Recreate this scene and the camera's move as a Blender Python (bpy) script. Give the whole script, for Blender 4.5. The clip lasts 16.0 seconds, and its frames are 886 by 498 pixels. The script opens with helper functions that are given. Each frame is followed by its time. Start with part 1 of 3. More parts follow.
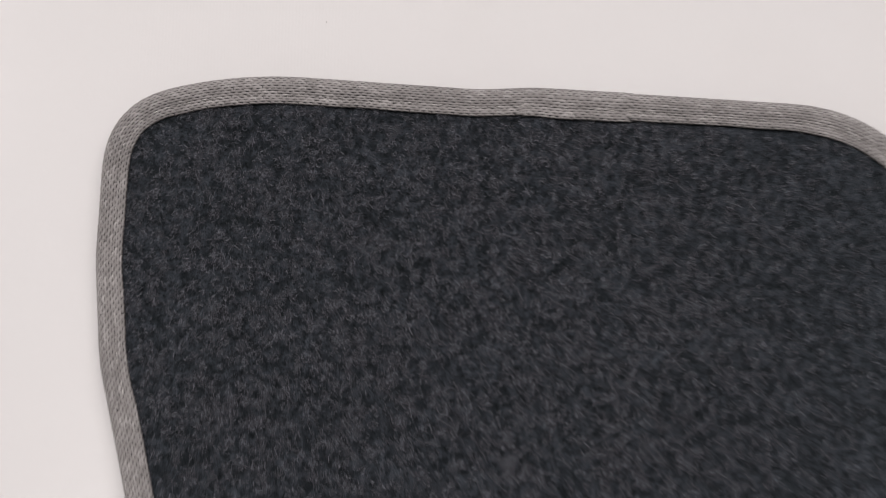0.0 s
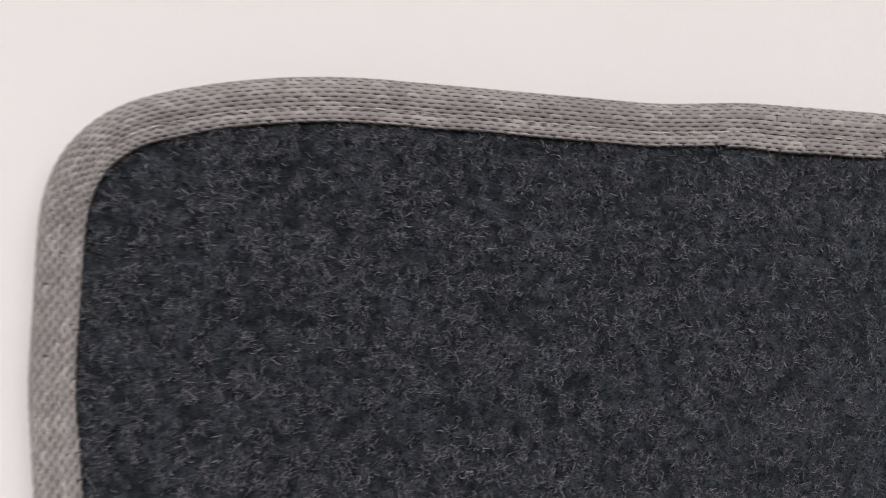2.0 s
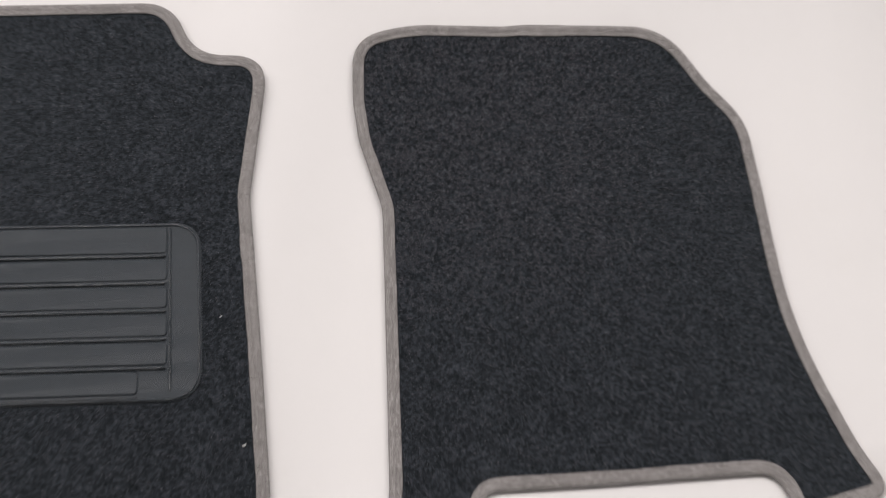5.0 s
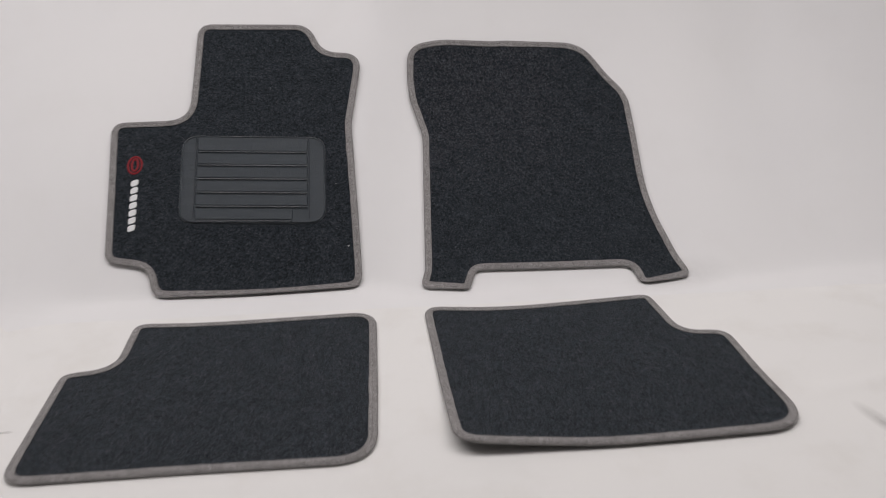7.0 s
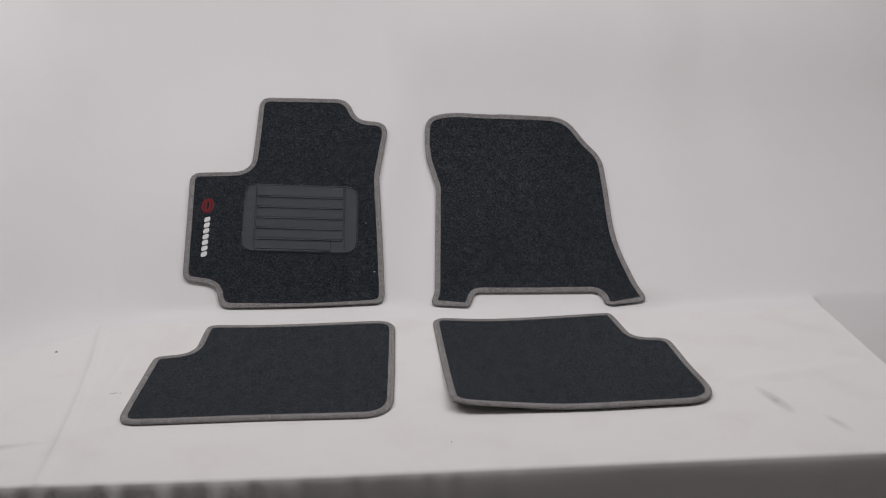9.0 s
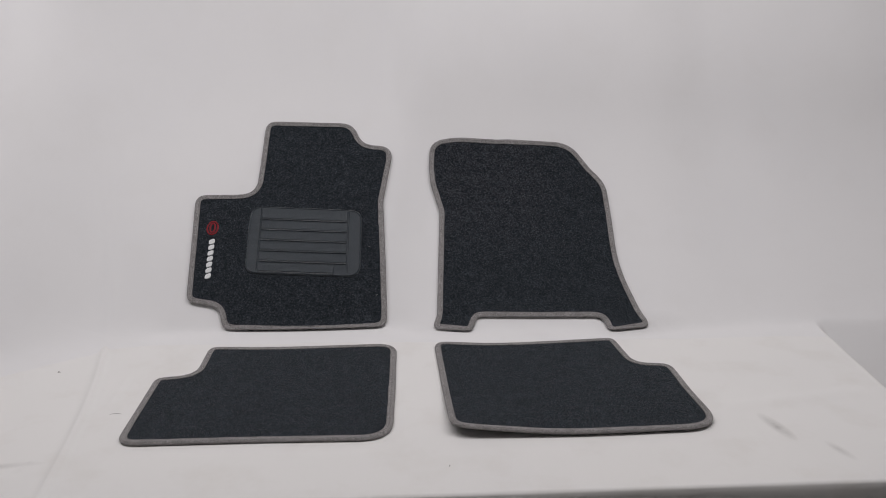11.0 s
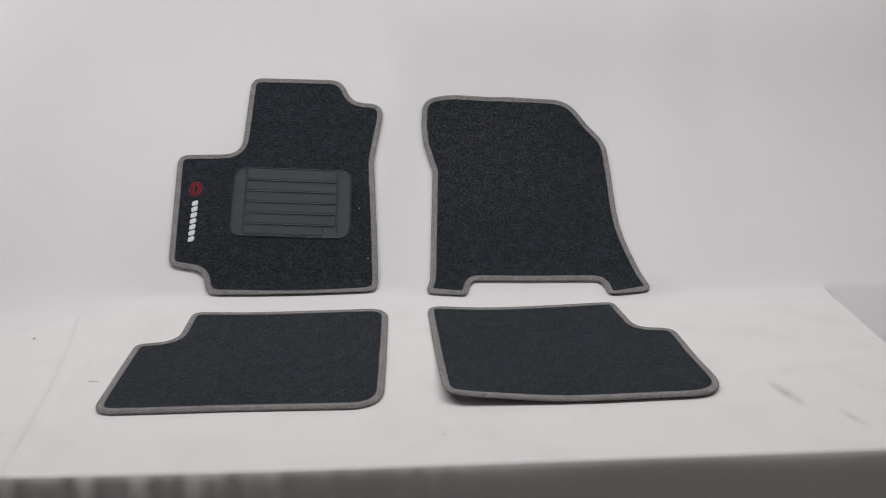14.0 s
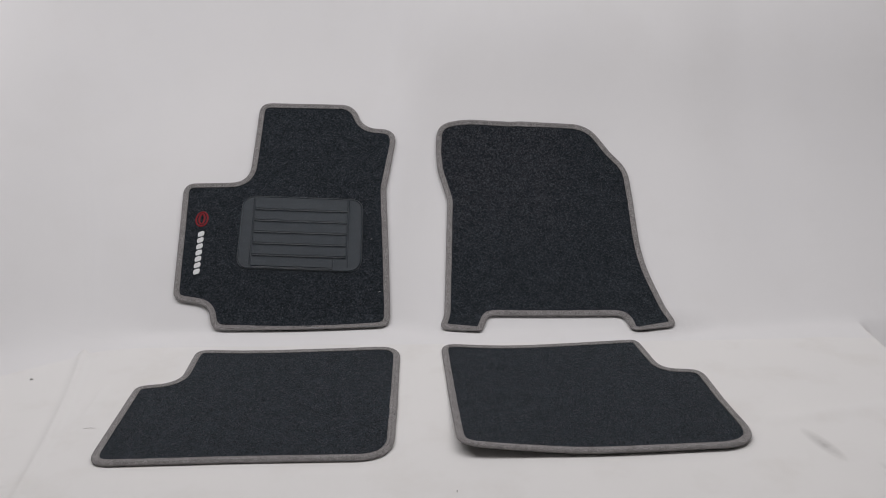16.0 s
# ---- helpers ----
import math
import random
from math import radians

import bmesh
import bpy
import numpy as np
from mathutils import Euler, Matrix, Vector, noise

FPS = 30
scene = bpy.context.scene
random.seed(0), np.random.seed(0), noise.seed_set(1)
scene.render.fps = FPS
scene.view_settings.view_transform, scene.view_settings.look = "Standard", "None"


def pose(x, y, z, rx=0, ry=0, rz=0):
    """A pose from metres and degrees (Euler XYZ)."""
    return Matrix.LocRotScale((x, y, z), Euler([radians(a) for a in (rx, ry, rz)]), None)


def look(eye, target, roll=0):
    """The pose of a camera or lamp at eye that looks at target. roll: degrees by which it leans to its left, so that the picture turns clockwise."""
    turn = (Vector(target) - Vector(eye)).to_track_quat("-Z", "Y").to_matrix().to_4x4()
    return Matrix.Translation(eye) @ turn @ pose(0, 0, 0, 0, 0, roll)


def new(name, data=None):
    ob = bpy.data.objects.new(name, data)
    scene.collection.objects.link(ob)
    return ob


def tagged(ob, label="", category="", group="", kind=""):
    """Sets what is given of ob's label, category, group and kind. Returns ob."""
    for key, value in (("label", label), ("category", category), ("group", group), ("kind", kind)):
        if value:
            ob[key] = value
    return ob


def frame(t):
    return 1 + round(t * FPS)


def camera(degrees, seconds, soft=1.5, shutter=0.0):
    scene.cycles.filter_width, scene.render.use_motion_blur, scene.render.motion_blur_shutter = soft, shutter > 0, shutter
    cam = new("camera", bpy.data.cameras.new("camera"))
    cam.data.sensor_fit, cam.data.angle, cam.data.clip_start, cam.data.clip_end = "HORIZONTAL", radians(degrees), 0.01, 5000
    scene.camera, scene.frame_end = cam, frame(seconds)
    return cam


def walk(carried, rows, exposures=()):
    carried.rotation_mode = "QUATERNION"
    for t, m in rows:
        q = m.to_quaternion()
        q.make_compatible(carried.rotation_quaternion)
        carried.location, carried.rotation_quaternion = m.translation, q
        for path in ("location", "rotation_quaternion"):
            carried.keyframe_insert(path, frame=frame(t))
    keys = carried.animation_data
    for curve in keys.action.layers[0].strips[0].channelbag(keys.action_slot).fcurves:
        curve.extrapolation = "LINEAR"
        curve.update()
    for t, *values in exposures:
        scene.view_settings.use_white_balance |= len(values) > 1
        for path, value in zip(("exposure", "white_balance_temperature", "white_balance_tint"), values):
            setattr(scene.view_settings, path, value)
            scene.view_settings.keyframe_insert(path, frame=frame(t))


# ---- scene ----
# ---------------------------------------------------------------- camera
cam = camera(54.54, 16.0, soft=1.0, shutter=0.6)
PATH = [
    (0.0, (0.1741, 0.0598, 1.3202), (0.1663, 0.8864, 0.7575), -0.42),
    (0.5, (0.1383, 0.1437, 1.2815), (0.1770, 0.9788, 0.7326), 0.92),
    (1.0, (0.1066, 0.2223, 1.2611), (0.2288, 1.0216, 0.6728), 3.67),
    (1.5, (0.1027, 0.2329, 1.2488), (0.2340, 1.0431, 0.6776), 4.36),
    (2.0, (0.0874, 0.2228, 1.2563), (0.1995, 1.0364, 0.6857), 4.22),
    (2.5, (0.0840, 0.1924, 1.2757), (0.1389, 1.0093, 0.7016), 2.56),
    (3.0, (0.1022, 0.1466, 1.2876), (0.0918, 0.9813, 0.7371), 0.60),
    (3.5, (0.1346, 0.0888, 1.3066), (0.0689, 0.9287, 0.7679), -1.67),
    (4.0, (0.1238, -0.0752, 1.3573), (0.1137, 0.7264, 0.7595), -0.69),
    (4.5, (0.0873, -0.3112, 1.4591), (0.1285, 0.4998, 0.8756), -1.11),
    (5.0, (0.0374, -0.6072, 1.4601), (0.0897, 0.2498, 0.9475), -1.96),
    (5.2, (0.0511, -0.6840, 1.4389), (0.0923, 0.1895, 0.9538), -1.98),
    (7.3, (-0.0282, -1.6259, 1.5542), (0.0116, -0.7133, 1.1474), -1.08),
    (7.5, (-0.0094, -1.6959, 1.5690), (0.0139, -0.7776, 1.1739), -0.60),
    (8.0, (-0.0068, -1.8393, 1.5983), (0.0149, -0.9087, 1.2330), -0.37),
    (8.5, (-0.0348, -1.9447, 1.6013), (0.0003, -1.0111, 1.2447), -0.77),
    (9.0, (-0.0130, -1.9620, 1.6038), (0.0089, -1.0205, 1.2676), -0.54),
    (9.5, (0.0006, -1.9629, 1.6046), (0.0127, -1.0186, 1.2758), -0.34),
    (10.0, (0.0049, -1.9700, 1.6082), (0.0145, -1.0231, 1.2867), -0.41),
    (12.5, (0.0019, -1.9580, 1.5755), (0.0147, -1.0042, 1.2752), -0.16),
    (13.0, (-0.0011, -1.9480, 1.5660), (0.0060, -0.9975, 1.2554), -0.14),
    (13.5, (-0.0024, -1.9247, 1.5576), (0.0037, -0.9790, 1.2325), -0.29),
    (14.0, (0.0075, -1.8916, 1.5524), (0.0248, -0.9515, 1.2119), -0.29),
    (14.5, (0.0110, -1.8495, 1.5678), (0.0363, -0.9087, 1.2297), -0.31),
    (15.0, (0.0121, -1.8209, 1.5695), (0.0178, -0.8793, 1.2326), -0.36),
    (15.5, (0.0215, -1.7991, 1.5780), (0.0183, -0.8555, 1.2468), -0.51),
    (16.0, (0.0166, -1.7894, 1.5763), (0.0134, -0.8456, 1.2456), -0.74),
]
walk(cam, [(t, look(eye, target, roll)) for t, eye, target, roll in PATH],
     exposures=[(0.0, 0.44, 6750, 11), (0.5, 0.41, 6750, 11), (1.0, 0.40, 6750, 11), (1.5, 0.52, 6750, 11), (2.0, 0.56, 6750, 11), (2.5, 0.46, 6800, 11),
                (3.0, 0.43, 6750, 10), (3.5, 0.48, 6680, 8.5), (4.0, 0.68, 6750, 10), (4.5, 0.60, 6800, 10.5), (5.0, 0.50, 6820, 10.5), (5.2, 0.46, 6800, 10.5),
                (7.3, 0.06, 6600, 10), (7.5, 0.04, 6600, 10), (8.5, -0.09, 6500, 10), (10.0, -0.11, 6480, 10), (12.5, -0.04, 6450, 10),
                (14.0, 0.05, 6430, 9), (14.5, -0.04, 6430, 9), (16.0, -0.07, 6430, 9)])

# ---------------------------------------------------------------- light
TABLE_Z = 0.75          # height of the table top
ROOM = (-2.6, 2.6, -3.4, 1.5, 2.7)

world = bpy.data.worlds.new("world")
world.use_nodes = True
world.node_tree.nodes["Background"].inputs[0].default_value = (0.8, 0.85, 1.0, 1)
world.node_tree.nodes["Background"].inputs[1].default_value = 0.1
scene.world = world


def ceiling_lamp(x, y, power, sx, sy, colour):
    data = bpy.data.lights.new("ceiling_lamp", "AREA")
    data.shape, data.size, data.size_y, data.energy, data.color = "RECTANGLE", sx, sy, power, colour
    ob = new("ceiling_lamp", data)
    ob.matrix_world = pose(x, y, ROOM[4] - 0.03)
    return ob


ceiling_lamp(-0.08, -0.25, 34.5, 3.8, 0.8, (1.0, 0.968, 0.985))


# ---------------------------------------------------------------- materials
class Nodes:
    """Short hand for a node material."""

    def __init__(self, name, rough=0.8, spec=0.3):
        self.mat = bpy.data.materials.new(name)
        self.mat.use_nodes = True
        self.tree = self.mat.node_tree
        self.bsdf = self.tree.nodes["Principled BSDF"]
        self.bsdf.inputs["Roughness"].default_value = rough
        self.bsdf.inputs["Specular IOR Level"].default_value = spec

    def add(self, kind, inputs=None, **props):
        n = self.tree.nodes.new(kind)
        if "operation" in props:
            n.operation = props["operation"]
        if "data_type" in props:
            n.data_type, n.blend_type = props["data_type"], props["blend_type"]
        if "uv_map" in props:
            n.uv_map = props["uv_map"]
        if "gradient_type" in props:
            n.gradient_type = props["gradient_type"]
        if "vector_type" in props:
            n.vector_type = props["vector_type"]
        for k, v in (inputs or {}).items():
            if isinstance(v, bpy.types.NodeSocket):
                self.tree.links.new(v, n.inputs[k])
            else:
                n.inputs[k].default_value = v
        return n

    def noise(self, vec, scale, detail=3.0, rough=0.55):
        return self.add("ShaderNodeTexNoise", {"Vector": vec, "Scale": scale, "Detail": detail, "Roughness": rough}).outputs[0]

    def ramp(self, fac, stops):
        n = self.add("ShaderNodeValToRGB", {"Fac": fac})
        while len(n.color_ramp.elements) < len(stops):
            n.color_ramp.elements.new(0.5)
        for e, (p, c) in zip(n.color_ramp.elements, stops):
            e.position, e.color = p, (*c, 1) if len(c) == 3 else c
        return n.outputs[0]

    def mix(self, fac, a, b, mode="MIX"):
        n = self.add("ShaderNodeMix", data_type="RGBA", blend_type=mode)
        for i, v in ((0, fac), (6, a), (7, b)):
            if isinstance(v, bpy.types.NodeSocket):
                self.tree.links.new(v, n.inputs[i])
            else:
                n.inputs[i].default_value = (*v, 1) if isinstance(v, tuple) and len(v) == 3 else v
        return n.outputs[2]

    def math(self, op, a, b=0.0):
        return self.add("ShaderNodeMath", {0: a, 1: b}, operation=op).outputs[0]

    def coords(self, which="Object"):
        return self.add("ShaderNodeTexCoord").outputs[which]

    def colour(self, v):
        if isinstance(v, bpy.types.NodeSocket):
            self.tree.links.new(v, self.bsdf.inputs["Base Color"])
        else:
            self.bsdf.inputs["Base Color"].default_value = (*v, 1)
        return self

    def sheen(self, weight):
        """The soft gloss of upright fibres at a low angle."""
        for k, v in (("Sheen Weight", weight), ("Sheen Roughness", 0.5), ("Sheen Tint", (0.74, 0.92, 1.0, 1))):
            self.bsdf.inputs[k].default_value = v

    def bump(self, height, strength, distance):
        n = self.add("ShaderNodeBump", {"Height": height, "Strength": strength, "Distance": distance})
        self.tree.links.new(n.outputs[0], self.bsdf.inputs["Normal"])
        return self


def grey(v):
    return (v, v, v)


def carpet_material():
    m = Nodes("carpet_felt", 0.95, 0.1)
    m.sheen(0.18)
    c = m.coords()
    tuft, clump, wide = m.noise(c, 520, 3, 0.6), m.noise(c, 210, 2, 0.6), m.noise(c, 55, 3)
    base = m.ramp(tuft, [(0.34, (0.0040, 0.0049, 0.0062)), (0.51, (0.0108, 0.0131, 0.0163)), (0.70, (0.0245, 0.0296, 0.0363))])
    # fine strands: thin level lines of small noises
    strand = None
    for scale, shift in ((520, 0.0), (690, 3.7), (880, 9.1)):
        moved = m.add("ShaderNodeMapping", {"Vector": c, "Location": (shift, shift * 0.7, shift * 1.3)}).outputs[0]
        off = m.math("ABSOLUTE", m.math("SUBTRACT", m.noise(moved, scale, 1.5, 0.5), 0.5))
        line = m.ramp(off, [(0.0, grey(1)), (0.012, grey(0.75)), (0.035, grey(0))])
        strand = line if strand is None else m.math("MAXIMUM", strand, line)
    lit = m.math("MULTIPLY", strand, m.ramp(clump, [(0.36, grey(0.08)), (0.62, grey(0.50))]))
    base = m.mix(lit, base, (0.088, 0.098, 0.118))
    base = m.mix(1.0, base, m.ramp(clump, [(0.36, grey(0.62)), (0.64, grey(1.26))]), "MULTIPLY")
    base = m.mix(1.0, base, m.ramp(wide, [(0.38, grey(0.84)), (0.66, grey(1.26))]), "MULTIPLY")
    m.colour(base).bump(m.math("ADD", m.math("ADD", clump, tuft), m.math("MULTIPLY", strand, 0.5)), 0.5, 0.0014)
    return m.mat


def fibre_material():
    m = Nodes("carpet_fibre", 0.7, 0.2)
    m.sheen(0.10)
    r = m.add("ShaderNodeNewGeometry").outputs["Random Per Island"]
    m.colour(m.ramp(r, [(0.0, (0.014, 0.0146, 0.0178)), (0.48, (0.045, 0.0462, 0.0555)), (0.80, (0.104, 0.1060, 0.1240)), (1.0, (0.210, 0.214, 0.243))]))
    return m.mat


def tape_material():
    m = Nodes("shaded_tape_ground", 0.8, 0.2)
    c = m.coords()
    # ground far darker than the yarns: shade of the slits put into its colour
    tone = m.ramp(m.noise(c, 700, 3), [(0.35, (0.040, 0.038, 0.037)), (0.65, (0.080, 0.076, 0.075))])
    worn = m.ramp(m.noise(c, 60, 4), [(0.3, grey(0.84)), (0.7, grey(1.14))])
    m.colour(m.mix(1.0, tone, worn, "MULTIPLY"))
    m.bump(m.noise(c, 1800, 2), 0.6, 0.0004)
    return m.mat


def yarn_material():
    m = Nodes("grey_tape_yarn", 0.6, 0.35)
    c = m.coords()
    r = m.add("ShaderNodeNewGeometry").outputs["Random Per Island"]
    tone = m.ramp(r, [(0.0, (0.236, 0.223, 0.219)), (0.75, (0.284, 0.271, 0.267)), (1.0, (0.365, 0.349, 0.345))])
    worn = m.ramp(m.noise(c, 60, 4), [(0.3, grey(0.86)), (0.7, grey(1.12))])
    m.colour(m.mix(1.0, tone, worn, "MULTIPLY"))
    m.bump(m.noise(c, 2600, 3), 0.5, 0.0002)
    return m.mat


def thread_material():
    m = Nodes("sewing_thread", 0.5, 0.4)
    r = m.add("ShaderNodeNewGeometry").outputs["Random Per Island"]
    m.colour(m.ramp(r, [(0, (0.24, 0.23, 0.225)), (0.6, (0.38, 0.365, 0.355)), (1, (0.58, 0.56, 0.54))]))
    return m.mat


def rubber_material(name, rough, spec):
    m = Nodes(name, rough, spec)
    c = m.coords()
    m.colour(m.mix(m.noise(c, 35, 4), (0.027, 0.035, 0.043), (0.037, 0.047, 0.057)))
    sep = m.add("ShaderNodeSeparateXYZ", {0: c})
    zigzag = m.math("PINGPONG", m.math("MULTIPLY", sep.outputs[2], 1.4), 0.0146)
    hatch = m.math("SINE", m.math("MULTIPLY", m.math("ADD", sep.outputs[0], zigzag), 2850.0))
    m.bump(m.math("ADD", m.math("ADD", m.noise(c, 1400, 2), m.math("MULTIPLY", hatch, 0.9)), m.math("MULTIPLY", m.noise(c, 40, 3), 0.8)), 0.5, 0.0005)
    return m.mat


def backing_material():
    m = Nodes("rubber_backing", 0.7, 0.3)
    m.colour(m.mix(m.noise(m.coords(), 300, 2), (0.01, 0.01, 0.011), (0.03, 0.03, 0.031)))
    return m.mat


def cloth_material(name, one, two, soil):
    m = Nodes(name, 0.85, 0.15)
    c = m.coords()
    base = m.mix(m.ramp(m.noise(c, 2.2, 4), [(0.35, grey(0)), (0.75, grey(1))]), one, two)
    base = m.mix(m.ramp(m.noise(c, 9, 5), [(0.52, grey(0)), (0.85, grey(soil))]), base, (0.66, 0.63, 0.585))
    # smudges on the table: middle x, y, turn, half length, half width, depth
    for x, y, turn, a, b, depth in ((0.672, -0.486, -72, 0.06, 0.017, 0.30), (0.757, -0.576, -66, 0.04, 0.012, 0.2),
                                    (0.52, 0.01, 10, 0.13, 0.05, 0.12), (-0.80, -0.60, 8, 0.10, 0.012, 0.2)):
        mp = m.add("ShaderNodeMapping", {"Vector": c, "Location": (x, y, TABLE_Z), "Rotation": (0, 0, radians(turn)), "Scale": (a, b, 0.2)}, vector_type="TEXTURE")
        soft = m.add("ShaderNodeTexGradient", {"Vector": mp.outputs[0]}, gradient_type="SPHERICAL").outputs[1]
        patchy = m.math("MULTIPLY", soft, m.math("ADD", m.noise(c, 70, 3), 0.35))
        base = m.mix(m.add("ShaderNodeClamp", {0: m.math("MULTIPLY", patchy, depth * 1.6)}).outputs[0], base, (0.20, 0.185, 0.17))
    m.colour(base)
    weave = m.add("ShaderNodeTexWave", {"Vector": c, "Scale": 420.0, "Distortion": 2.0, "Detail": 1.0}).outputs[1]
    m.bump(m.math("ADD", m.math("MULTIPLY", weave, 0.15), m.noise(c, 260, 3)), 0.12, 0.0006)
    return m.mat


def plain_material(name, a, b, scale, rough=0.85):
    m = Nodes(name, rough, 0.25)
    c = m.coords()
    m.colour(m.mix(m.noise(c, scale, 4), a, b)).bump(m.noise(c, scale * 30, 2), 0.15, 0.001)
    return m.mat


CARPET, FIBRE, TAPE, THREAD = carpet_material(), fibre_material(), tape_material(), thread_material()
YARN = yarn_material()
# the raised crests of the pad are rubbed smooth
RUBBER, CREST, BACKING = rubber_material("heel_pad_vinyl", 0.38, 0.5), rubber_material("polished_vinyl", 0.22, 0.9), backing_material()
CLOTH = cloth_material("white_table_cloth", (0.794, 0.781, 0.762), (0.774, 0.763, 0.749), 0.42)
SHEET = cloth_material("white_backdrop_sheet", (0.788, 0.779, 0.777), (0.768, 0.761, 0.764), 0.12)
WALL = plain_material("painted_wall", (0.60, 0.59, 0.58), (0.66, 0.65, 0.64), 6)
FLOOR = plain_material("concrete_floor", (0.22, 0.215, 0.21), (0.30, 0.29, 0.28), 4, 0.7)
WOOD = plain_material("table_board", (0.30, 0.24, 0.17), (0.38, 0.30, 0.22), 14, 0.6)
STEEL = plain_material("grey_steel", (0.25, 0.25, 0.26), (0.32, 0.32, 0.33), 30, 0.45)
RED = plain_material("red_embroidery", (0.16, 0.010, 0.015), (0.26, 0.018, 0.025), 700, 0.6)
WHITE = plain_material("white_embroidery", (0.62, 0.63, 0.64), (0.82, 0.82, 0.82), 700, 0.6)


# ---------------------------------------------------------------- mesh helpers
def mesh_from(name, verts, faces, material, uvs=None, smooth=True):
    me = bpy.data.meshes.new(name)
    me.from_pydata([tuple(v) for v in verts], [], [tuple(f) for f in faces])
    if uvs is not None:
        layer = me.uv_layers.new(name="UVMap")
        layer.data.foreach_set("uv", np.asarray([uvs[i] for f in faces for i in f], dtype=np.float32).ravel())
    me.materials.append(material)
    me.polygons.foreach_set("use_smooth", [smooth] * len(me.polygons))
    me.update()
    return me


def part(name, me, parent, label="", kind=""):
    ob = new(name, me)
    ob.parent = parent
    return tagged(ob, label=label, kind=kind)


def box(name, x0, x1, y0, y1, z0, z1, material, bevel=0.0):
    bm = bmesh.new()
    bmesh.ops.create_cube(bm, size=1)
    for v in bm.verts:
        v.co = Vector(((x0 + x1) / 2 + v.co.x * (x1 - x0), (y0 + y1) / 2 + v.co.y * (y1 - y0), (z0 + z1) / 2 + v.co.z * (z1 - z0)))
    if bevel:
        bmesh.ops.bevel(bm, geom=bm.edges[:], offset=bevel, segments=2, affect="EDGES", profile=0.5)
    me = bpy.data.meshes.new(name)
    bm.to_mesh(me)
    bm.free()
    me.materials.append(material)
    return me


def smoothstep(a, b, x):
    t = min(1.0, max(0.0, (x - a) / (b - a)))
    return t * t * (3 - 2 * t)


# ---------------------------------------------------------------- the room
X0, X1, Y0, Y1, ZC = ROOM
tagged(new("floor", box("floor", X0, X1, Y0, Y1, -0.1, 0, FLOOR)), "bare grey concrete floor of the photo room", "floor", kind="structure")
tagged(new("ceiling", box("ceiling", X0, X1, Y0, Y1, ZC, ZC + 0.1, WALL)), "plain white painted ceiling", "ceiling", kind="structure")
for name, b in (("wall_north", (X0 - 0.1, X1 + 0.1, Y1, Y1 + 0.1)), ("wall_south", (X0 - 0.1, X1 + 0.1, Y0 - 0.1, Y0)),
                ("wall_west", (X0 - 0.1, X0, Y0, Y1)), ("wall_east", (X1, X1 + 0.1, Y0, Y1))):
    tagged(new(name, box(name, *b, 0, ZC, WALL)), "plain white painted room wall", "wall", kind="structure")


# ---------------------------------------------------------------- how the front mats lean
# y of the leaning surface over the table at height z: y = a + b x + c z + d z z + e z z z
LEAN_DRIVER = (0.0357, 0.0420, 1.1133, 0.1162, -0.6066)
LEAN_PASSENGER = (-0.0034, 0.0098, 1.8433, -1.8030, 0.4729)


def lean_table(lean, top=0.75, n=400):
    z = np.linspace(0, top, n)
    slope = np.maximum(lean[2] + 2 * lean[3] * z + 3 * lean[4] * z * z, 0.05)
    y = lean[0] + np.concatenate([[0], np.cumsum((slope[1:] + slope[:-1]) / 2 * np.diff(z))])
    s = np.concatenate([[0], np.cumsum(np.hypot(np.diff(y), np.diff(z)))])
    return s, y, z


def leaning(lean):
    """Maps (u, v, h) of a flat mat to the place where it leans: u along the table, v up the slope, h off its face."""
    s, y, z = lean_table(lean)

    def place(p):
        u, v, h = p[:, 0], p[:, 1], p[:, 2]
        vv = np.clip(v, 0, s[-1])
        py, pz = np.interp(vv, s, y), np.interp(vv, s, z)
        e = 1e-3
        ty, tz = np.interp(vv + e, s, y) - np.interp(np.maximum(vv - e, 0), s, y), np.interp(vv + e, s, z) - np.interp(np.maximum(vv - e, 0), s, z)
        ln = np.hypot(ty, tz)
        ty, tz = ty / ln, tz / ln
        under = np.minimum(v, 0)
        # the lowest strip slides forward on the cloth
        py = py - 0.007 * np.clip(1 - v / 0.06, 0, 1.2) ** 2
        # and lies on it at the very edge
        return np.stack([u, py + lean[1] * u + under * ty - h * tz, TABLE_Z + np.maximum(pz + under * tz + h * ty, 0.0015 + 0.7 * (h + 0.0044))], 1)
    return place


def lying(lift):
    """Maps (u, v, h) to the table top; lift(u, v) raises the places where the mat curls."""
    def place(p):
        return np.stack([p[:, 0], p[:, 1], TABLE_Z + 0.0055 + p[:, 2] + lift(p[:, 0], p[:, 1])], 1)
    return place


# ---------------------------------------------------------------- cloths
def wrinkle(x, y, size):
    return (noise.noise(Vector((x * 1.7, y * 1.7, 3.1))) * 0.6 + noise.noise(Vector((x * 4.3, y * 4.3, 7.7))) * 0.3
            + noise.noise(Vector((x * 11, y * 11, 1.3))) * 0.1) * size


def fold(x, y, ax, ay, bx, by, width, height, bow=0.0):
    """The height of a long soft crease from a to b, bowed sideways in its middle."""
    dx, dy = bx - ax, by - ay
    t = ((x - ax) * dx + (y - ay) * dy) / (dx * dx + dy * dy)
    d = ((x - ax) * dy - (y - ay) * dx) / math.hypot(dx, dy) + bow * 4 * t * (1 - t)
    return height * math.exp(-(d / width) ** 2) * smoothstep(-0.15, 0.1, t) * (1 - smoothstep(0.85, 1.15, t))


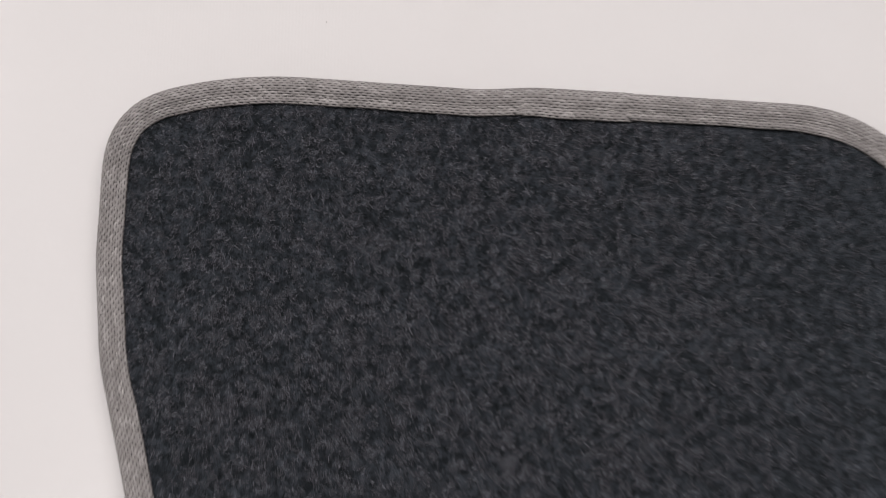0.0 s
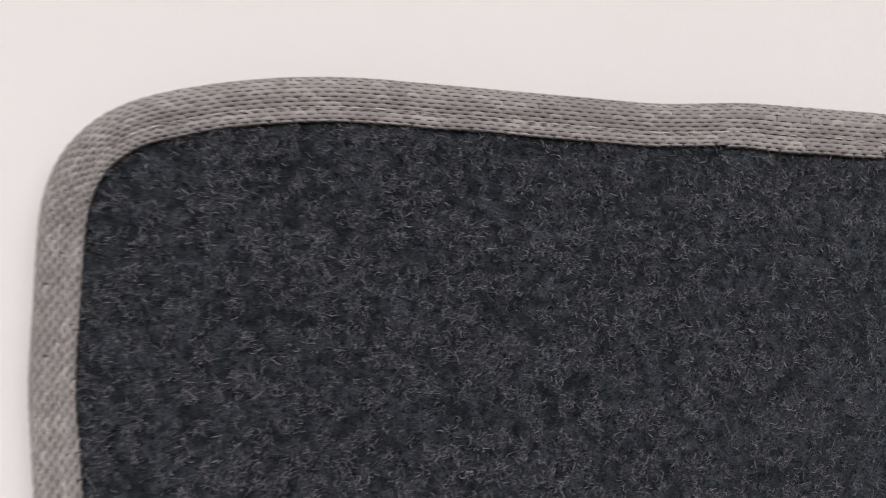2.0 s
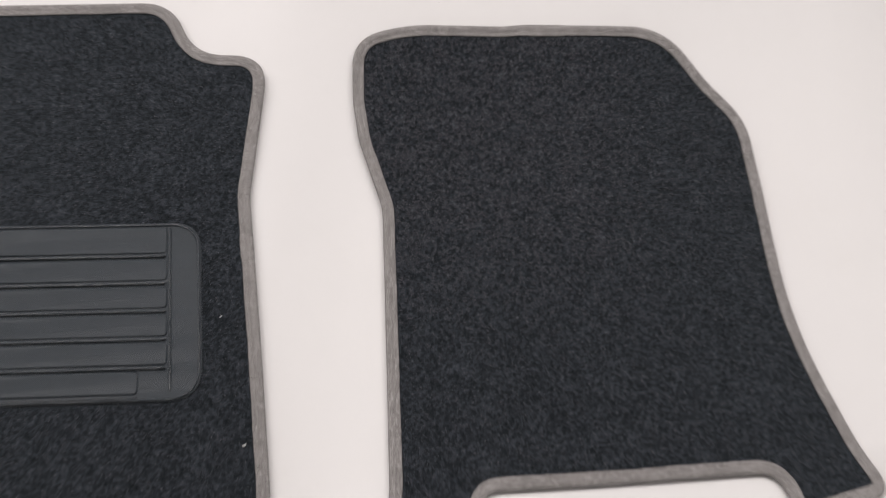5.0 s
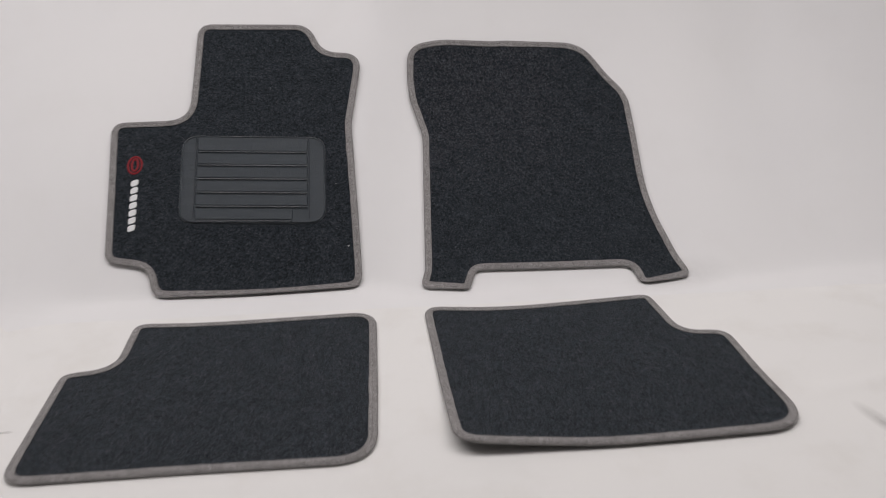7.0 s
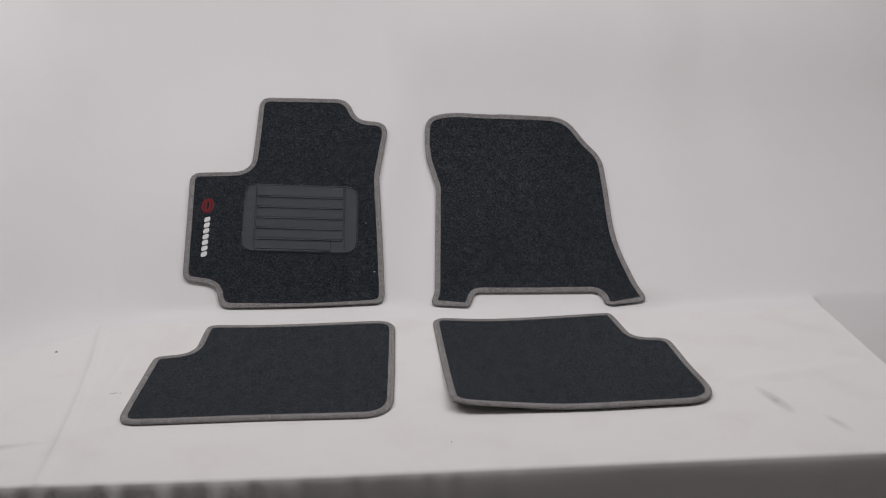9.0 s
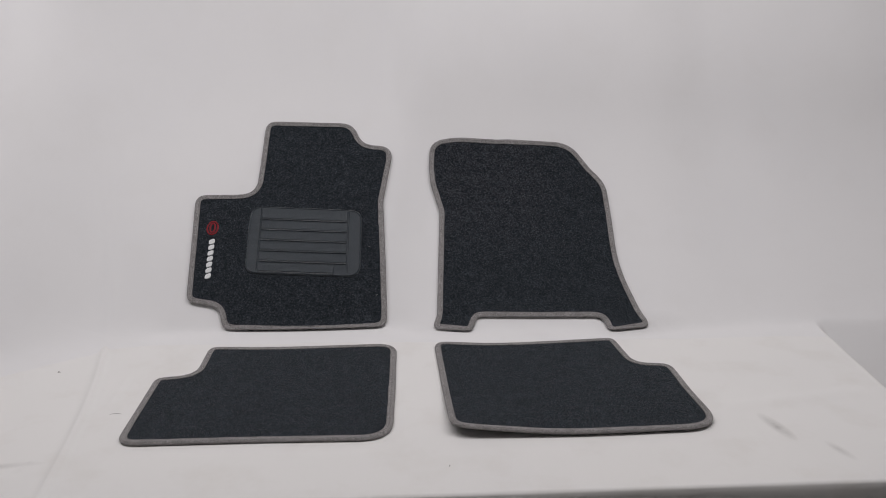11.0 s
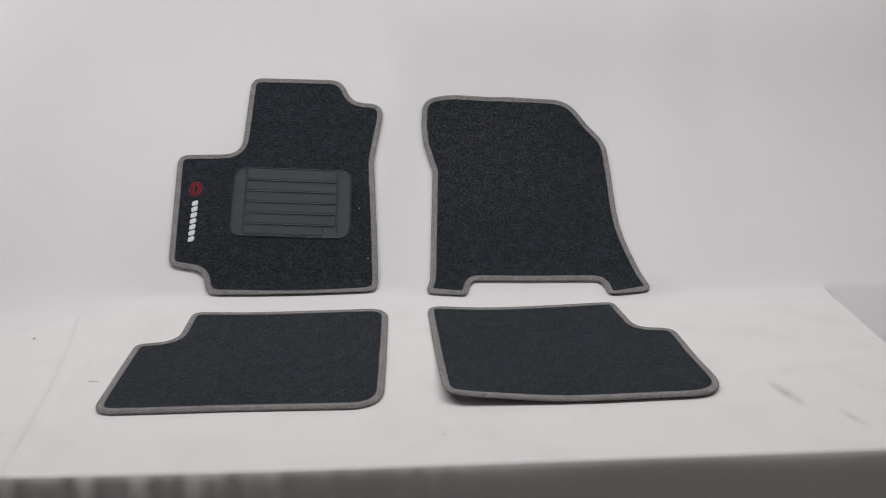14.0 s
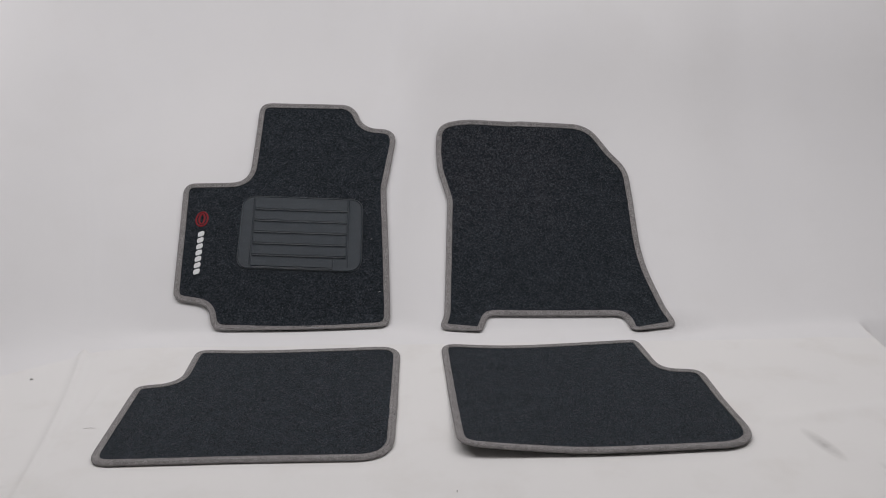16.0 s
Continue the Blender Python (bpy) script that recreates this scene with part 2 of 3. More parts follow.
TX0, TX1, TY0, TY1 = -1.22, 0.965, -0.705, 0.10


def table_cloth():
    """The sheet over the table: flat top, a rounded front edge and a hanging front and sides."""
    def rail(lo, hi, n, drop):
        # pairs of (place along the top, drop), over both edges
        out = [(lo - 0.008, -drop * k) for k in (1, 0.75, 0.5, 0.3, 0.2, 0.14, 0.1, 0.06)] + [(lo - 0.006, -0.012), (lo - 0.002, -0.003)]
        out += [(lo + (hi - lo) * i / n, 0) for i in range(n + 1)]
        return out
    ys = rail(TY0, TY1, 90, 0.62)
    xs_left = rail(TX0, TX0 + 0.3, 4, 0.62)[:10]
    xs = xs_left + [(TX0 + (TX1 - TX0) * i / 480, 0) for i in range(481)]
    xs += [(TX1 + 0.002, -0.003), (TX1 + 0.006, -0.012)] + [(TX1 + 0.008, -0.62 * k) for k in (0.06, 0.1, 0.14, 0.2, 0.3, 0.5, 0.75, 1)]
    verts, faces = [], []
    for y, dy in ys:
        for x, dx in xs:
            z = min(dx, dy) if min(dx, dy) < 0 else 0.0
            hang = min(1.0, -z / 0.07)
            if z == 0:
                inner = smoothstep(TX0, TX0 + 0.12, x) * (1 - smoothstep(TX1 - 0.12, TX1, x)) * smoothstep(TY0, TY0 + 0.1, y)
                z += abs(wrinkle(x, y, 0.004)) * inner * (0.3 + 0.7 * smoothstep(0.60, 0.75, abs(x + 0.02)))
                z -= 0.006 * smoothstep(-0.09, -0.04, y)
                z += fold(x, y, -0.788, -0.05, -0.672, -0.69, 0.0080, 0.0060, 0.014)
                z += fold(x, y, -0.674, -0.245, -0.670, -0.35, 0.007, 0.0016)
                z += fold(x, y, -0.84, -0.62, -0.735, -0.628, 0.007, 0.0024) + fold(x, y, -0.756, -0.607, -0.733, -0.568, 0.006, 0.0018)
                z += fold(x, y, 0.60, -0.42, 0.92, -0.36, 0.02, 0.0025)
            slant = (0.036 * x + 0.014 * smoothstep(0.1, 1.0, -x)) * (TY1 - y) / (TY1 - TY0)
            pleat = (1 - smoothstep(-0.25, 0.25, x)) * (0.6 + 0.8 * noise.noise(Vector((x * 3, 0.3, 0.0))))
            wave = pleat * (math.sin(x * 84 + 3 * math.sin(x * 9) - z * 9) + 0.7 * math.sin(x * 147 + z * 6)) + 0.3 * math.sin(x * 12)
            verts.append((x + wrinkle(y * 2, x, 0.012) * hang * (dx < 0), y + slant - wave * 0.0095 * hang * (dy < 0), TABLE_Z + z))
    nx = len(xs)
    for j in range(len(ys) - 1):
        for i in range(nx - 1):
            if min(ys[j][1], ys[j + 1][1]) < 0 and min(xs[i][1], xs[i + 1][1]) < 0:
                continue
            faces.append((j * nx + i, j * nx + i + 1, (j + 1) * nx + i + 1, (j + 1) * nx + i))
    return mesh_from("table_cloth", verts, faces, CLOTH)


def backdrop():
    """The white sheet that sweeps up from the back of the table to the wall, and falls past the table's ends."""
    tables = [lean_table(l, 0.5) for l in (LEAN_DRIVER, LEAN_PASSENGER)]
    verts, faces, rows, n = [], [], 840, 90
    for i in range(rows + 1):
        x = -2.5 + 5.0 * i / rows
        side = smoothstep(-0.13, 0.0, x)
        outer = smoothstep(0.966, 0.996, x) if x > 0 else smoothstep(1.25, 1.42, -x)
        for k in range(n + 1):
            t = k / n
            y = -0.64 + 0.6 * min(1.0, t / 0.2) + (1.16 * ((t - 0.2) / 0.8) ** 1.35 if t > 0.2 else 0.0)
            # height of the slope over y, carried on below the table as a straight line
            rise = []
            for sl, yy, zz in tables:
                yq = y - 0.008 - LEAN_DRIVER[1] * x * (1 - side) - LEAN_PASSENGER[1] * x * side - (0.03 * smoothstep(0.66, 0.90, abs(x + 0.05))) + 0.28 * smoothstep(0.62, 1.15, -x) ** 1.3
                if yq < yy[0]:
                    rise.append((yq - yy[0]) / 1.2)
                elif yq > yy[-1]:
                    rise.append(0.5 + (yq - yy[-1]) * (zz[-1] - zz[-2]) / (yy[-1] - yy[-2]))
                else:
                    rise.append(float(np.interp(yq, yy, zz)))
            level = side + (0.5 - side) * smoothstep(0.48, 0.80, y)
            zr = rise[0] * (1 - level) + rise[1] * level
            # the bend at the foot is tight behind the mats and slack beside them
            slack = smoothstep(0.60, 0.80, abs(x + 0.06)) * (x < 0)
            z = 0.5 * (zr + math.sqrt(zr * zr + 0.00008 + 0.0049 * slack)) - 0.0045 - 0.0085 * slack
            # past the table's ends the sheet runs on downwards
            z += (min(z, zr) - z) * outer
            calm = smoothstep(0.0, 0.14, z)
            free = 0.10 + 0.90 * max(smoothstep(0.62, 0.95, abs(x + 0.06)), smoothstep(0.45, 0.75, z))
            y += wrinkle(x * 0.9, z * 0.5 + 5, 0.022) * calm * free
            y += 0.003 * math.sin(x * 9 + 1.5 * math.sin(z * 2)) * calm * free * smoothstep(0.2, 0.6, z)
            # one upright crease beside the driver mat
            y -= 0.0035 * math.exp(-((x + 0.798 + 0.26 * max(0.0, z - 0.05)) / 0.010) ** 2) * smoothstep(0.01, 0.05, z) * (1 - smoothstep(0.2, 0.5, z))
            verts.append((x, y, TABLE_Z + z))
    for i in range(rows):
        for k in range(n):
            a = i * (n + 1) + k
            faces.append((a, a + n + 1, a + n + 2, a + 1))
    return mesh_from("backdrop", verts, faces, SHEET)


def folding_table():
    base = tagged(new("table"), "long folding table hidden under a white cloth", "table")
    part("tabletop", box("tabletop", TX0 + 0.005, TX1 - 0.005, TY0 + 0.045, TY1 - 0.03, TABLE_Z - 0.045, TABLE_Z - 0.013, WOOD, 0.004), base)
    for x in (TX0 + 0.12, TX1 - 0.12):
        for y in (TY0 + 0.1, TY1 - 0.1):
            part("leg", box("leg", x - 0.016, x + 0.016, y - 0.016, y + 0.016, 0, TABLE_Z - 0.045, STEEL, 0.004), base)


folding_table()
tagged(new("table_cloth", table_cloth()), "creased off-white cloth with grey smudges over the table", "tablecloth")
tagged(new("backdrop", backdrop()), "plain white fabric backdrop sweeping up behind the table", "backdrop", kind="structure")


# ---------------------------------------------------------------- car mats
def outline(corners, step=0.004):
    """A closed outline from corners (u, v, radius), rounded and cut into even steps. Anticlockwise."""
    pts = [Vector(c[:2]) for c in corners]
    if sum(a.x * b.y - b.x * a.y for a, b in zip(pts, pts[1:] + pts[:1])) < 0:
        corners = corners[::-1]
        pts = pts[::-1]
    path, n = [], len(pts)
    for i, p in enumerate(pts):
        a, b, r = pts[i - 1], pts[(i + 1) % n], corners[i][2]
        da, db = (a - p).normalized(), (b - p).normalized()
        half = da.angle(db) / 2
        cut = min(r / math.tan(half), 0.5 * (a - p).length, 0.5 * (b - p).length)
        s, e = p + da * cut, p + db * cut
        for k in range(13):
            t = k / 12
            # a quadratic and a chordal bow between them keep the bend close to a circle
            w = 0.75 * 2 * t * (1 - t) + 0.25 * 2 * t * (1 - t)
            path.append(s * (1 - t) ** 2 + p * w + e * t ** 2)
    q = np.array([tuple(v) for v in path])
    q = q[np.r_[True, np.hypot(*np.diff(q, axis=0).T) > 1e-6]]
    closed = np.vstack([q, q[:1]])
    d = np.r_[0, np.cumsum(np.hypot(*np.diff(closed, axis=0).T))]
    m = int(round(d[-1] / step))
    t = np.linspace(0, d[-1], m, endpoint=False)
    out = np.stack([np.interp(t, d, closed[:, 0]), np.interp(t, d, closed[:, 1])], 1)
    for _ in range(2):
        out = (np.roll(out, 1, 0) + 2 * out + np.roll(out, -1, 0)) / 4
    return out, d[-1]


def inward(line):
    t = np.roll(line, -1, 0) - np.roll(line, 1, 0)
    t /= np.hypot(t[:, 0], t[:, 1])[:, None]
    return np.stack([-t[:, 1], t[:, 0]], 1), t


def inside(line, p):
    """Which of the points p lie in the closed line."""
    x, y = p[:, 0], p[:, 1]
    hit = np.zeros(len(p), bool)
    for (x0, y0), (x1, y1) in zip(line, np.roll(line, -1, 0)):
        if y0 != y1:
            cross = ((y0 > y) != (y1 > y)) & (x < (x1 - x0) * (y - y0) / (y1 - y0) + x0)
            hit ^= cross
    return hit


def sheet(name, line, h, place, material, rough=0.0, cell=0.016):
    """A filled flat outline at height h, cut into cells so that it can bend."""
    bm = bmesh.new()
    bm.faces.new([bm.verts.new((u, v, h)) for u, v in line])
    lo, hi = line.min(0), line.max(0)
    for axis in (0, 1):
        for c in np.arange(lo[axis] + cell, hi[axis], cell):
            co, no = [0, 0, 0], [0, 0, 0]
            co[axis], no[axis] = c, 1
            bmesh.ops.bisect_plane(bm, geom=bm.verts[:] + bm.edges[:] + bm.faces[:], plane_co=co, plane_no=no)
    bmesh.ops.triangulate(bm, faces=bm.faces[:])
    p = np.array([v.co[:] for v in bm.verts])
    if rough:
        p[:, 2] += [noise.noise(Vector((u * 25, v * 25, 2.0))) * rough for u, v, _ in p]
    for v, q in zip(bm.verts, place(p)):
        v.co = q
    me = bpy.data.meshes.new(name)
    bm.to_mesh(me)
    bm.free()
    me.materials.append(material)
    me.polygons.foreach_set("use_smooth", [True] * len(me.polygons))
    return me


TAPE_WIDTH = 0.0143
# across the tape: from its inner edge over a low band, the sewn groove and the padded fold to the back of the mat
TAPE_SECTION = ((1.0, 0.0006), (0.97, 0.0017), (0.86, 0.0022), (0.72, 0.0019), (0.64, 0.0018), (0.46, 0.0027), (0.26, 0.0026), (0.09, 0.0012), (0.0, -0.0010),
                (0.02, -0.0028), (0.12, -0.0040), (0.5, -0.0044), (0.95, -0.0042))


def puffed(s, seed):
    """How far the tape bulges at s metres along the edge."""
    return 1 + 0.12 * noise.noise(Vector((s * 30, seed, 9)))


def binding(name, line, length, place, seed, start=0, count=None, lift=0.0, grow=1.0, material=None):
    """The folded tape round the edge, or a stretch of it."""
    n = len(line)
    nrm, _ = inward(line)
    count = n if count is None else count
    ring = count == n
    verts, uvs, faces = [], [], []
    step, k = length / n, len(TAPE_SECTION)
    across = np.r_[0, np.cumsum([math.hypot((a[0] - b[0]) * TAPE_WIDTH, a[1] - b[1]) for a, b in zip(TAPE_SECTION, TAPE_SECTION[1:])])]
    flat = []
    for j in range(count + (1 if ring else 0)):
        i = (start + j) % n
        s = i * step
        wob = 1 + 0.05 * noise.noise(Vector((s * 16, seed, 0))) + 0.03 * noise.noise(Vector((s * 60, seed, 4)))
        puff = puffed(s, seed)
        rise = lift * (1 - 0.8 * j / count)
        for (w, h), a in zip(TAPE_SECTION, across):
            d = w * TAPE_WIDTH * (wob if w > 0.3 else 1) * (grow if w > 0.3 else 1) - rise * (w < 0.3)
            flat.append((*(line[i] + nrm[i] * d), h * puff + (rise if h > -0.001 else -rise)))
            uvs.append(((start + j) * step, a))
    verts = place(np.array(flat))
    for j in range(count if ring else count - 1):
        for m in range(k - 1):
            faces.append((j * k + m, j * k + m + 1, (j + 1) * k + m + 1, (j + 1) * k + m))
    return mesh_from(name, verts, faces, material or TAPE, uvs)


def weave(line, length, place, seed, span=None, skip=None, lift_end=0.0, grow=1.0):
    """The yarns of the tape: staggered rows of short floats, with dark slits between their ends and rows."""
    rnd = np.random.RandomState(seed + 7)
    nrm, tan = inward(line)
    n, long, pitch = len(line), 0.0038, 0.00138
    sec = np.array(TAPE_SECTION)
    run = np.r_[0, np.cumsum(np.hypot(np.diff(sec[:, 0]) * TAPE_WIDTH, np.diff(sec[:, 1])))]
    rows, m = int(run[10] / pitch), int(length / long)
    # a float, bowed away from the row below it: along, across, height (in parts of its half length, the row's pitch and its rise)
    shape = [(-1.0, 0.46, -0.3), (-0.5, 0.51, 0.1), (0.0, 0.54, 0.25), (0.5, 0.51, 0.1), (1.0, 0.46, -0.3), (1.0, -0.50, -0.3), (0.62, -0.52, -0.05), (0.36, -0.25, 0.1),
             (-0.36, -0.25, 0.1), (-0.62, -0.52, -0.05), (-1.0, -0.50, -0.3), (-0.55, 0.02, 0.75), (0.0, 0.14, 1.0), (0.55, 0.02, 0.75)]
    tris = [(0, 11, 1), (1, 11, 12), (1, 12, 2), (2, 12, 3), (3, 12, 13), (3, 13, 4), (4, 13, 5), (5, 13, 6), (6, 13, 7), (7, 13, 12), (7, 12, 8), (8, 12, 11), (8, 11, 9),
            (9, 11, 10), (10, 11, 0)]
    flat, faces = [], []
    for j in range(rows):
        a0 = 0.0003 + (j + 0.5 + rnd.uniform(-0.03, 0.03)) * pitch
        drift = rnd.uniform(-0.08, 0.08)
        for q in range(m):
            s = (q + 0.5 * (j % 2) + drift) / m * n + rnd.normal(0, 0.05)
            half_l, wide = 0.58 * long * rnd.uniform(0.95, 1.05), pitch * rnd.uniform(0.94, 1.06)
            base, rise = len(flat), 0.00050 * rnd.uniform(0.7, 1.3)
            skew = 0.06 + rnd.normal(0, 0.05)
            if span and not span[0] - 0.1 < s < span[1] - 0.85 or skip and skip[0] + 0.4 < s < skip[1] - 1.4:
                continue
            over = lift_end * (1 - 0.8 * (s - span[0]) / (span[1] - span[0])) if span else 0.0
            sway = grow * (1 + 0.05 * noise.noise(Vector((s * length / n * 16, seed, 0))) + 0.03 * noise.noise(Vector((s * length / n * 60, seed, 4))))
            puff = puffed(s * length / n, seed)
            for e, f, h in shape:
                i = s + e * half_l / length * n
                lo, t = int(math.floor(i)), i - math.floor(i)
                p = line[lo % n] * (1 - t) + line[(lo + 1) % n] * t
                w = nrm[lo % n] * (1 - t) + nrm[(lo + 1) % n] * t
                a = a0 + (f + skew * e) * wide
                d = np.interp(a, run, sec[:, 0])
                # the fold turns the yarns outwards round the edge
                out = smoothstep(0.22, 0.0, d)
                lift, level = h * rise * (1 - 0.6 * out) + 0.00012, np.interp(a, run, sec[:, 1])
                flat.append((*(p + w * (d * TAPE_WIDTH * (sway if d > 0.3 else 1) - lift * out - over * (d < 0.3))), level * puff + lift * (1 - out) + (over if level > -0.001 else -over)))
            faces += [(base + x, base + y, base + z) for x, y, z in tris]
    return mesh_from("weave", place(np.array(flat)), faces, YARN)


def stitching(line, length, place, seed):
    """One row of short thread stitches along the tape."""
    rnd = np.random.RandomState(seed)
    nrm, tan = inward(line)
    n, m = len(line), int(length / 0.0050)
    flat, faces = [], []
    for q in range(m):
        i = int(q * n / m) % n
        c, t, w = line[i] + nrm[i] * (TAPE_WIDTH * 0.68 + rnd.normal(0, 0.00012)), tan[i], nrm[i]
        puff = puffed(i * length / n, seed)
        a, b = len(flat), 0.0015 + rnd.uniform(-0.0003, 0.0003)
        for e, f, h in ((-1, 0, 0.0018), (-0.5, 1, 0.0022), (0.5, 1, 0.0022), (1, 0, 0.0018), (0.5, -1, 0.0022), (-0.5, -1, 0.0022), (-0.5, 0, 0.0027), (0.5, 0, 0.0027)):
            flat.append((*(c + t * e * b + w * f * 0.00022), h + 0.0003 + 0.0024 * (puff - 1)))
        faces += [(a + x, a + y, a + z) for x, y, z in ((0, 6, 1), (0, 5, 6), (6, 2, 1), (6, 7, 2), (5, 4, 7), (5, 7, 6), (7, 3, 2), (4, 3, 7))]
    return mesh_from("stitching", place(np.array(flat)), faces, THREAD)


def pile(line, place, count, seed, zone=None, low=-0.04, high=0.34, tall=1.0, thick=1.0):
    """Many short fine fibres in loose clumps over the felt."""
    rnd = np.random.RandomState(seed)
    lo, hi = line.min(0), line.max(0)
    p = rnd.uniform(lo, hi, (count, 2))
    p = p[inside(line, p)]
    if zone is not None:
        p = p[rnd.uniform(0, 1, len(p)) < zone(p)]
    clump = np.array([0.6 * noise.noise(Vector((u * 190, v * 190, 3.0))) + 0.6 * noise.noise(Vector((u * 340, v * 340, 8.0))) + 0.2 * noise.noise(Vector((u * 45, v * 45, 5.0)))
                      for u, v in p])
    keep = clump > rnd.uniform(low, high, len(p))
    p, clump = p[keep], clump[keep]
    n, seg = len(p), 3
    t = np.linspace(-0.5, 0.5, seg + 1)[None, :]
    turn = rnd.uniform(0, 2 * np.pi, (n, 1))
    bend = rnd.normal(0, 3.8, (n, 1))
    ln = rnd.uniform(0.0009, 0.0031, (n, 1))
    a = turn + bend * t + rnd.normal(0, 0.25, (n, seg + 1))
    du, dv = np.cos(a) * ln / seg, np.sin(a) * ln / seg
    u = p[:, :1] + np.cumsum(du, 1)
    v = p[:, 1:] + np.cumsum(dv, 1)
    h = 0.0003 + tall * rnd.uniform(0.0000, 0.0007, (n, 1)) * (1 - (2 * t) ** 2) + rnd.uniform(0, 0.0004, (n, 1)) + 0.0008 * np.clip(clump[:, None], 0, 1)
    wide = thick * rnd.uniform(0.00005, 0.00012, (n, 1)) * np.array([0.5, 1, 1, 0.5])[None, :]
    nu, nv = -np.sin(a) * wide, np.cos(a) * wide
    left, right = np.stack([u - nu, v - nv, h], 2), np.stack([u + nu, v + nv, h], 2)
    co = place(np.stack([left, right], 2).reshape(-1, 3)).astype(np.float32)
    k = 2 * (seg + 1)
    first = (np.arange(n) * k)[:, None, None] + (np.arange(seg) * 2)[None, :, None]
    quads = (first + np.array([0, 1, 3, 2])[None, None, :]).reshape(-1)
    me = bpy.data.meshes.new("carpet_nap")
    me.vertices.add(len(co))
    me.vertices.foreach_set("co", co.ravel())
    me.loops.add(len(quads))
    me.loops.foreach_set("vertex_index", quads.astype(np.int32))
    me.polygons.add(len(quads) // 4)
    me.polygons.foreach_set("loop_start", np.arange(0, len(quads), 4, dtype=np.int32))
    me.update(calc_edges=True)
    me.materials.append(FIBRE)
    return me


def car_mat(corners, place, label, seed, fibres, near=None, tall=1.0, thick=2.0, lap=None):
    mat = tagged(new("car_mat"), label, "car mat", "set of four car mats")
    line, length = outline(corners)
    nrm, _ = inward(line)
    body, open_felt = line + nrm * 0.006, line + nrm * 0.0133
    part("carpet", sheet("carpet", body, 0.0, place, CARPET, 0.0004), mat, "dark charcoal felt carpet")
    part("backing", sheet("backing", body, -0.0036, place, BACKING, 0.0, 0.03), mat, "black rubber backing")
    part("binding", binding("binding", line, length, place, seed), mat, "grey woven edging tape")
    # the end of the tape laps over its beginning on the stretch that lap() picks
    span = (int(np.where(lap(line))[0].min()), int(np.where(lap(line))[0].max()) + 1) if lap else None
    part("weave", weave(line, length, place, seed, skip=span), mat, "grey woven yarns of the tape", "stuff")
    if span:
        end = part("binding_end", binding("binding_end", line, length, place, seed, span[0], span[1] - span[0], 0.0003, 1.06), mat, "lapped end of the grey tape")
        part("weave", weave(line, length, place, seed, span, lift_end=0.0003, grow=1.06), end, "grey woven yarns of the tape", "stuff")
    part("stitching", stitching(line, length, place, seed), mat, "pale sewing thread", "stuff")
    part("carpet_nap", pile(open_felt, place, fibres, seed, tall=tall, thick=thick), mat, "short curled grey fibres", "stuff")
    if near:
        # finer and denser fibres on the upper part
        part("carpet_nap", pile(open_felt, place, near[0], seed + 1, lambda p: np.clip((p[:, 1] - near[1]) / (near[2] - near[1]), 0, 1) * np.clip((0.40 - p[:, 0]) / 0.12, 0.2, 1)),
             mat, "short curled grey fibres", "stuff")
    return mat, line, length


DRIVER = [(-0.4680, 0.6450, 0.031), (-0.2203, 0.6332, 0.054), (-0.1960, 0.5620, 0.057), (-0.1051, 0.5556, 0.045), (-0.1322, 0.3765, 0.101), (-0.1211, 0.1723, 2.001),
          (-0.1134, -0.0015, 0.031), (-0.3230, -0.0066, 3.000), (-0.5263, 0.0043, 0.039), (-0.5375, 0.0658, 0.046), (-0.6250, 0.0837, 0.030), (-0.6407, 0.4071, 0.028),
          (-0.4782, 0.4061, 0.049)]
PASSENGER = [(-0.0067, 0.5330, 0.079), (-0.0030, 0.6127, 0.050), (0.0654, 0.6278, 0.256), (0.1897, 0.6183, 0.087), (0.2175, 0.6191, 0.103), (0.3975, 0.6065, 0.096),
             (0.4485, 0.5275, 0.083), (0.4906, 0.4764, 0.105), (0.4947, 0.3792, 0.500), (0.4941, 0.2031, 0.606), (0.5276, 0.0581, 0.200), (0.5483, 0.0088, 0.026),
             (0.4367, -0.0092, 0.022), (0.4309, 0.0397, 0.029), (0.2426, 0.0422, 2.983), (0.1134, 0.0455, 0.016), (0.0964, -0.0002, 0.011), (-0.0011, 0.0117, 0.016),
             (0.0116, 0.0483, 0.058), (0.0219, 0.3911, 0.071), (-0.0023, 0.4805, 0.112)]
REAR_LEFT = [(-0.5276, -0.0958, 0.025), (-0.3903, -0.1026, 2.500), (-0.2595, -0.0967, 2.500), (-0.0847, -0.0879, 0.049), (-0.0792, -0.3300, 3.000), (-0.0768, -0.5261, 0.067),
             (-0.3516, -0.5286, 2.954), (-0.6005, -0.5360, 0.041), (-0.6065, -0.2585, 0.022), (-0.5242, -0.2437, 0.054)]
REAR_RIGHT = [(0.0026, -0.0769, 0.030), (0.1426, -0.0942, 2.000), (0.2805, -0.0831, 2.502), (0.4359, -0.0670, 0.023), (0.4569, -0.2070, 0.044), (0.5367, -0.2123, 0.035),
              (0.5465, -0.3486, 1.016), (0.5659, -0.5003, 0.087), (0.2788, -0.5189, 3.000), (0.1144, -0.5168, 1.938), (0.0332, -0.5140, 0.043)]


def rear_right_lift(u, v):
    front = np.clip((-0.28 - v) / 0.23, 0, 1) ** 1.5
    return front * (0.0025 + 0.0205 * np.clip(1 - u / 0.27, 0, 1) ** 1.4) + 0.001 * np.clip((-v - 0.15) / 0.3, 0, 1)


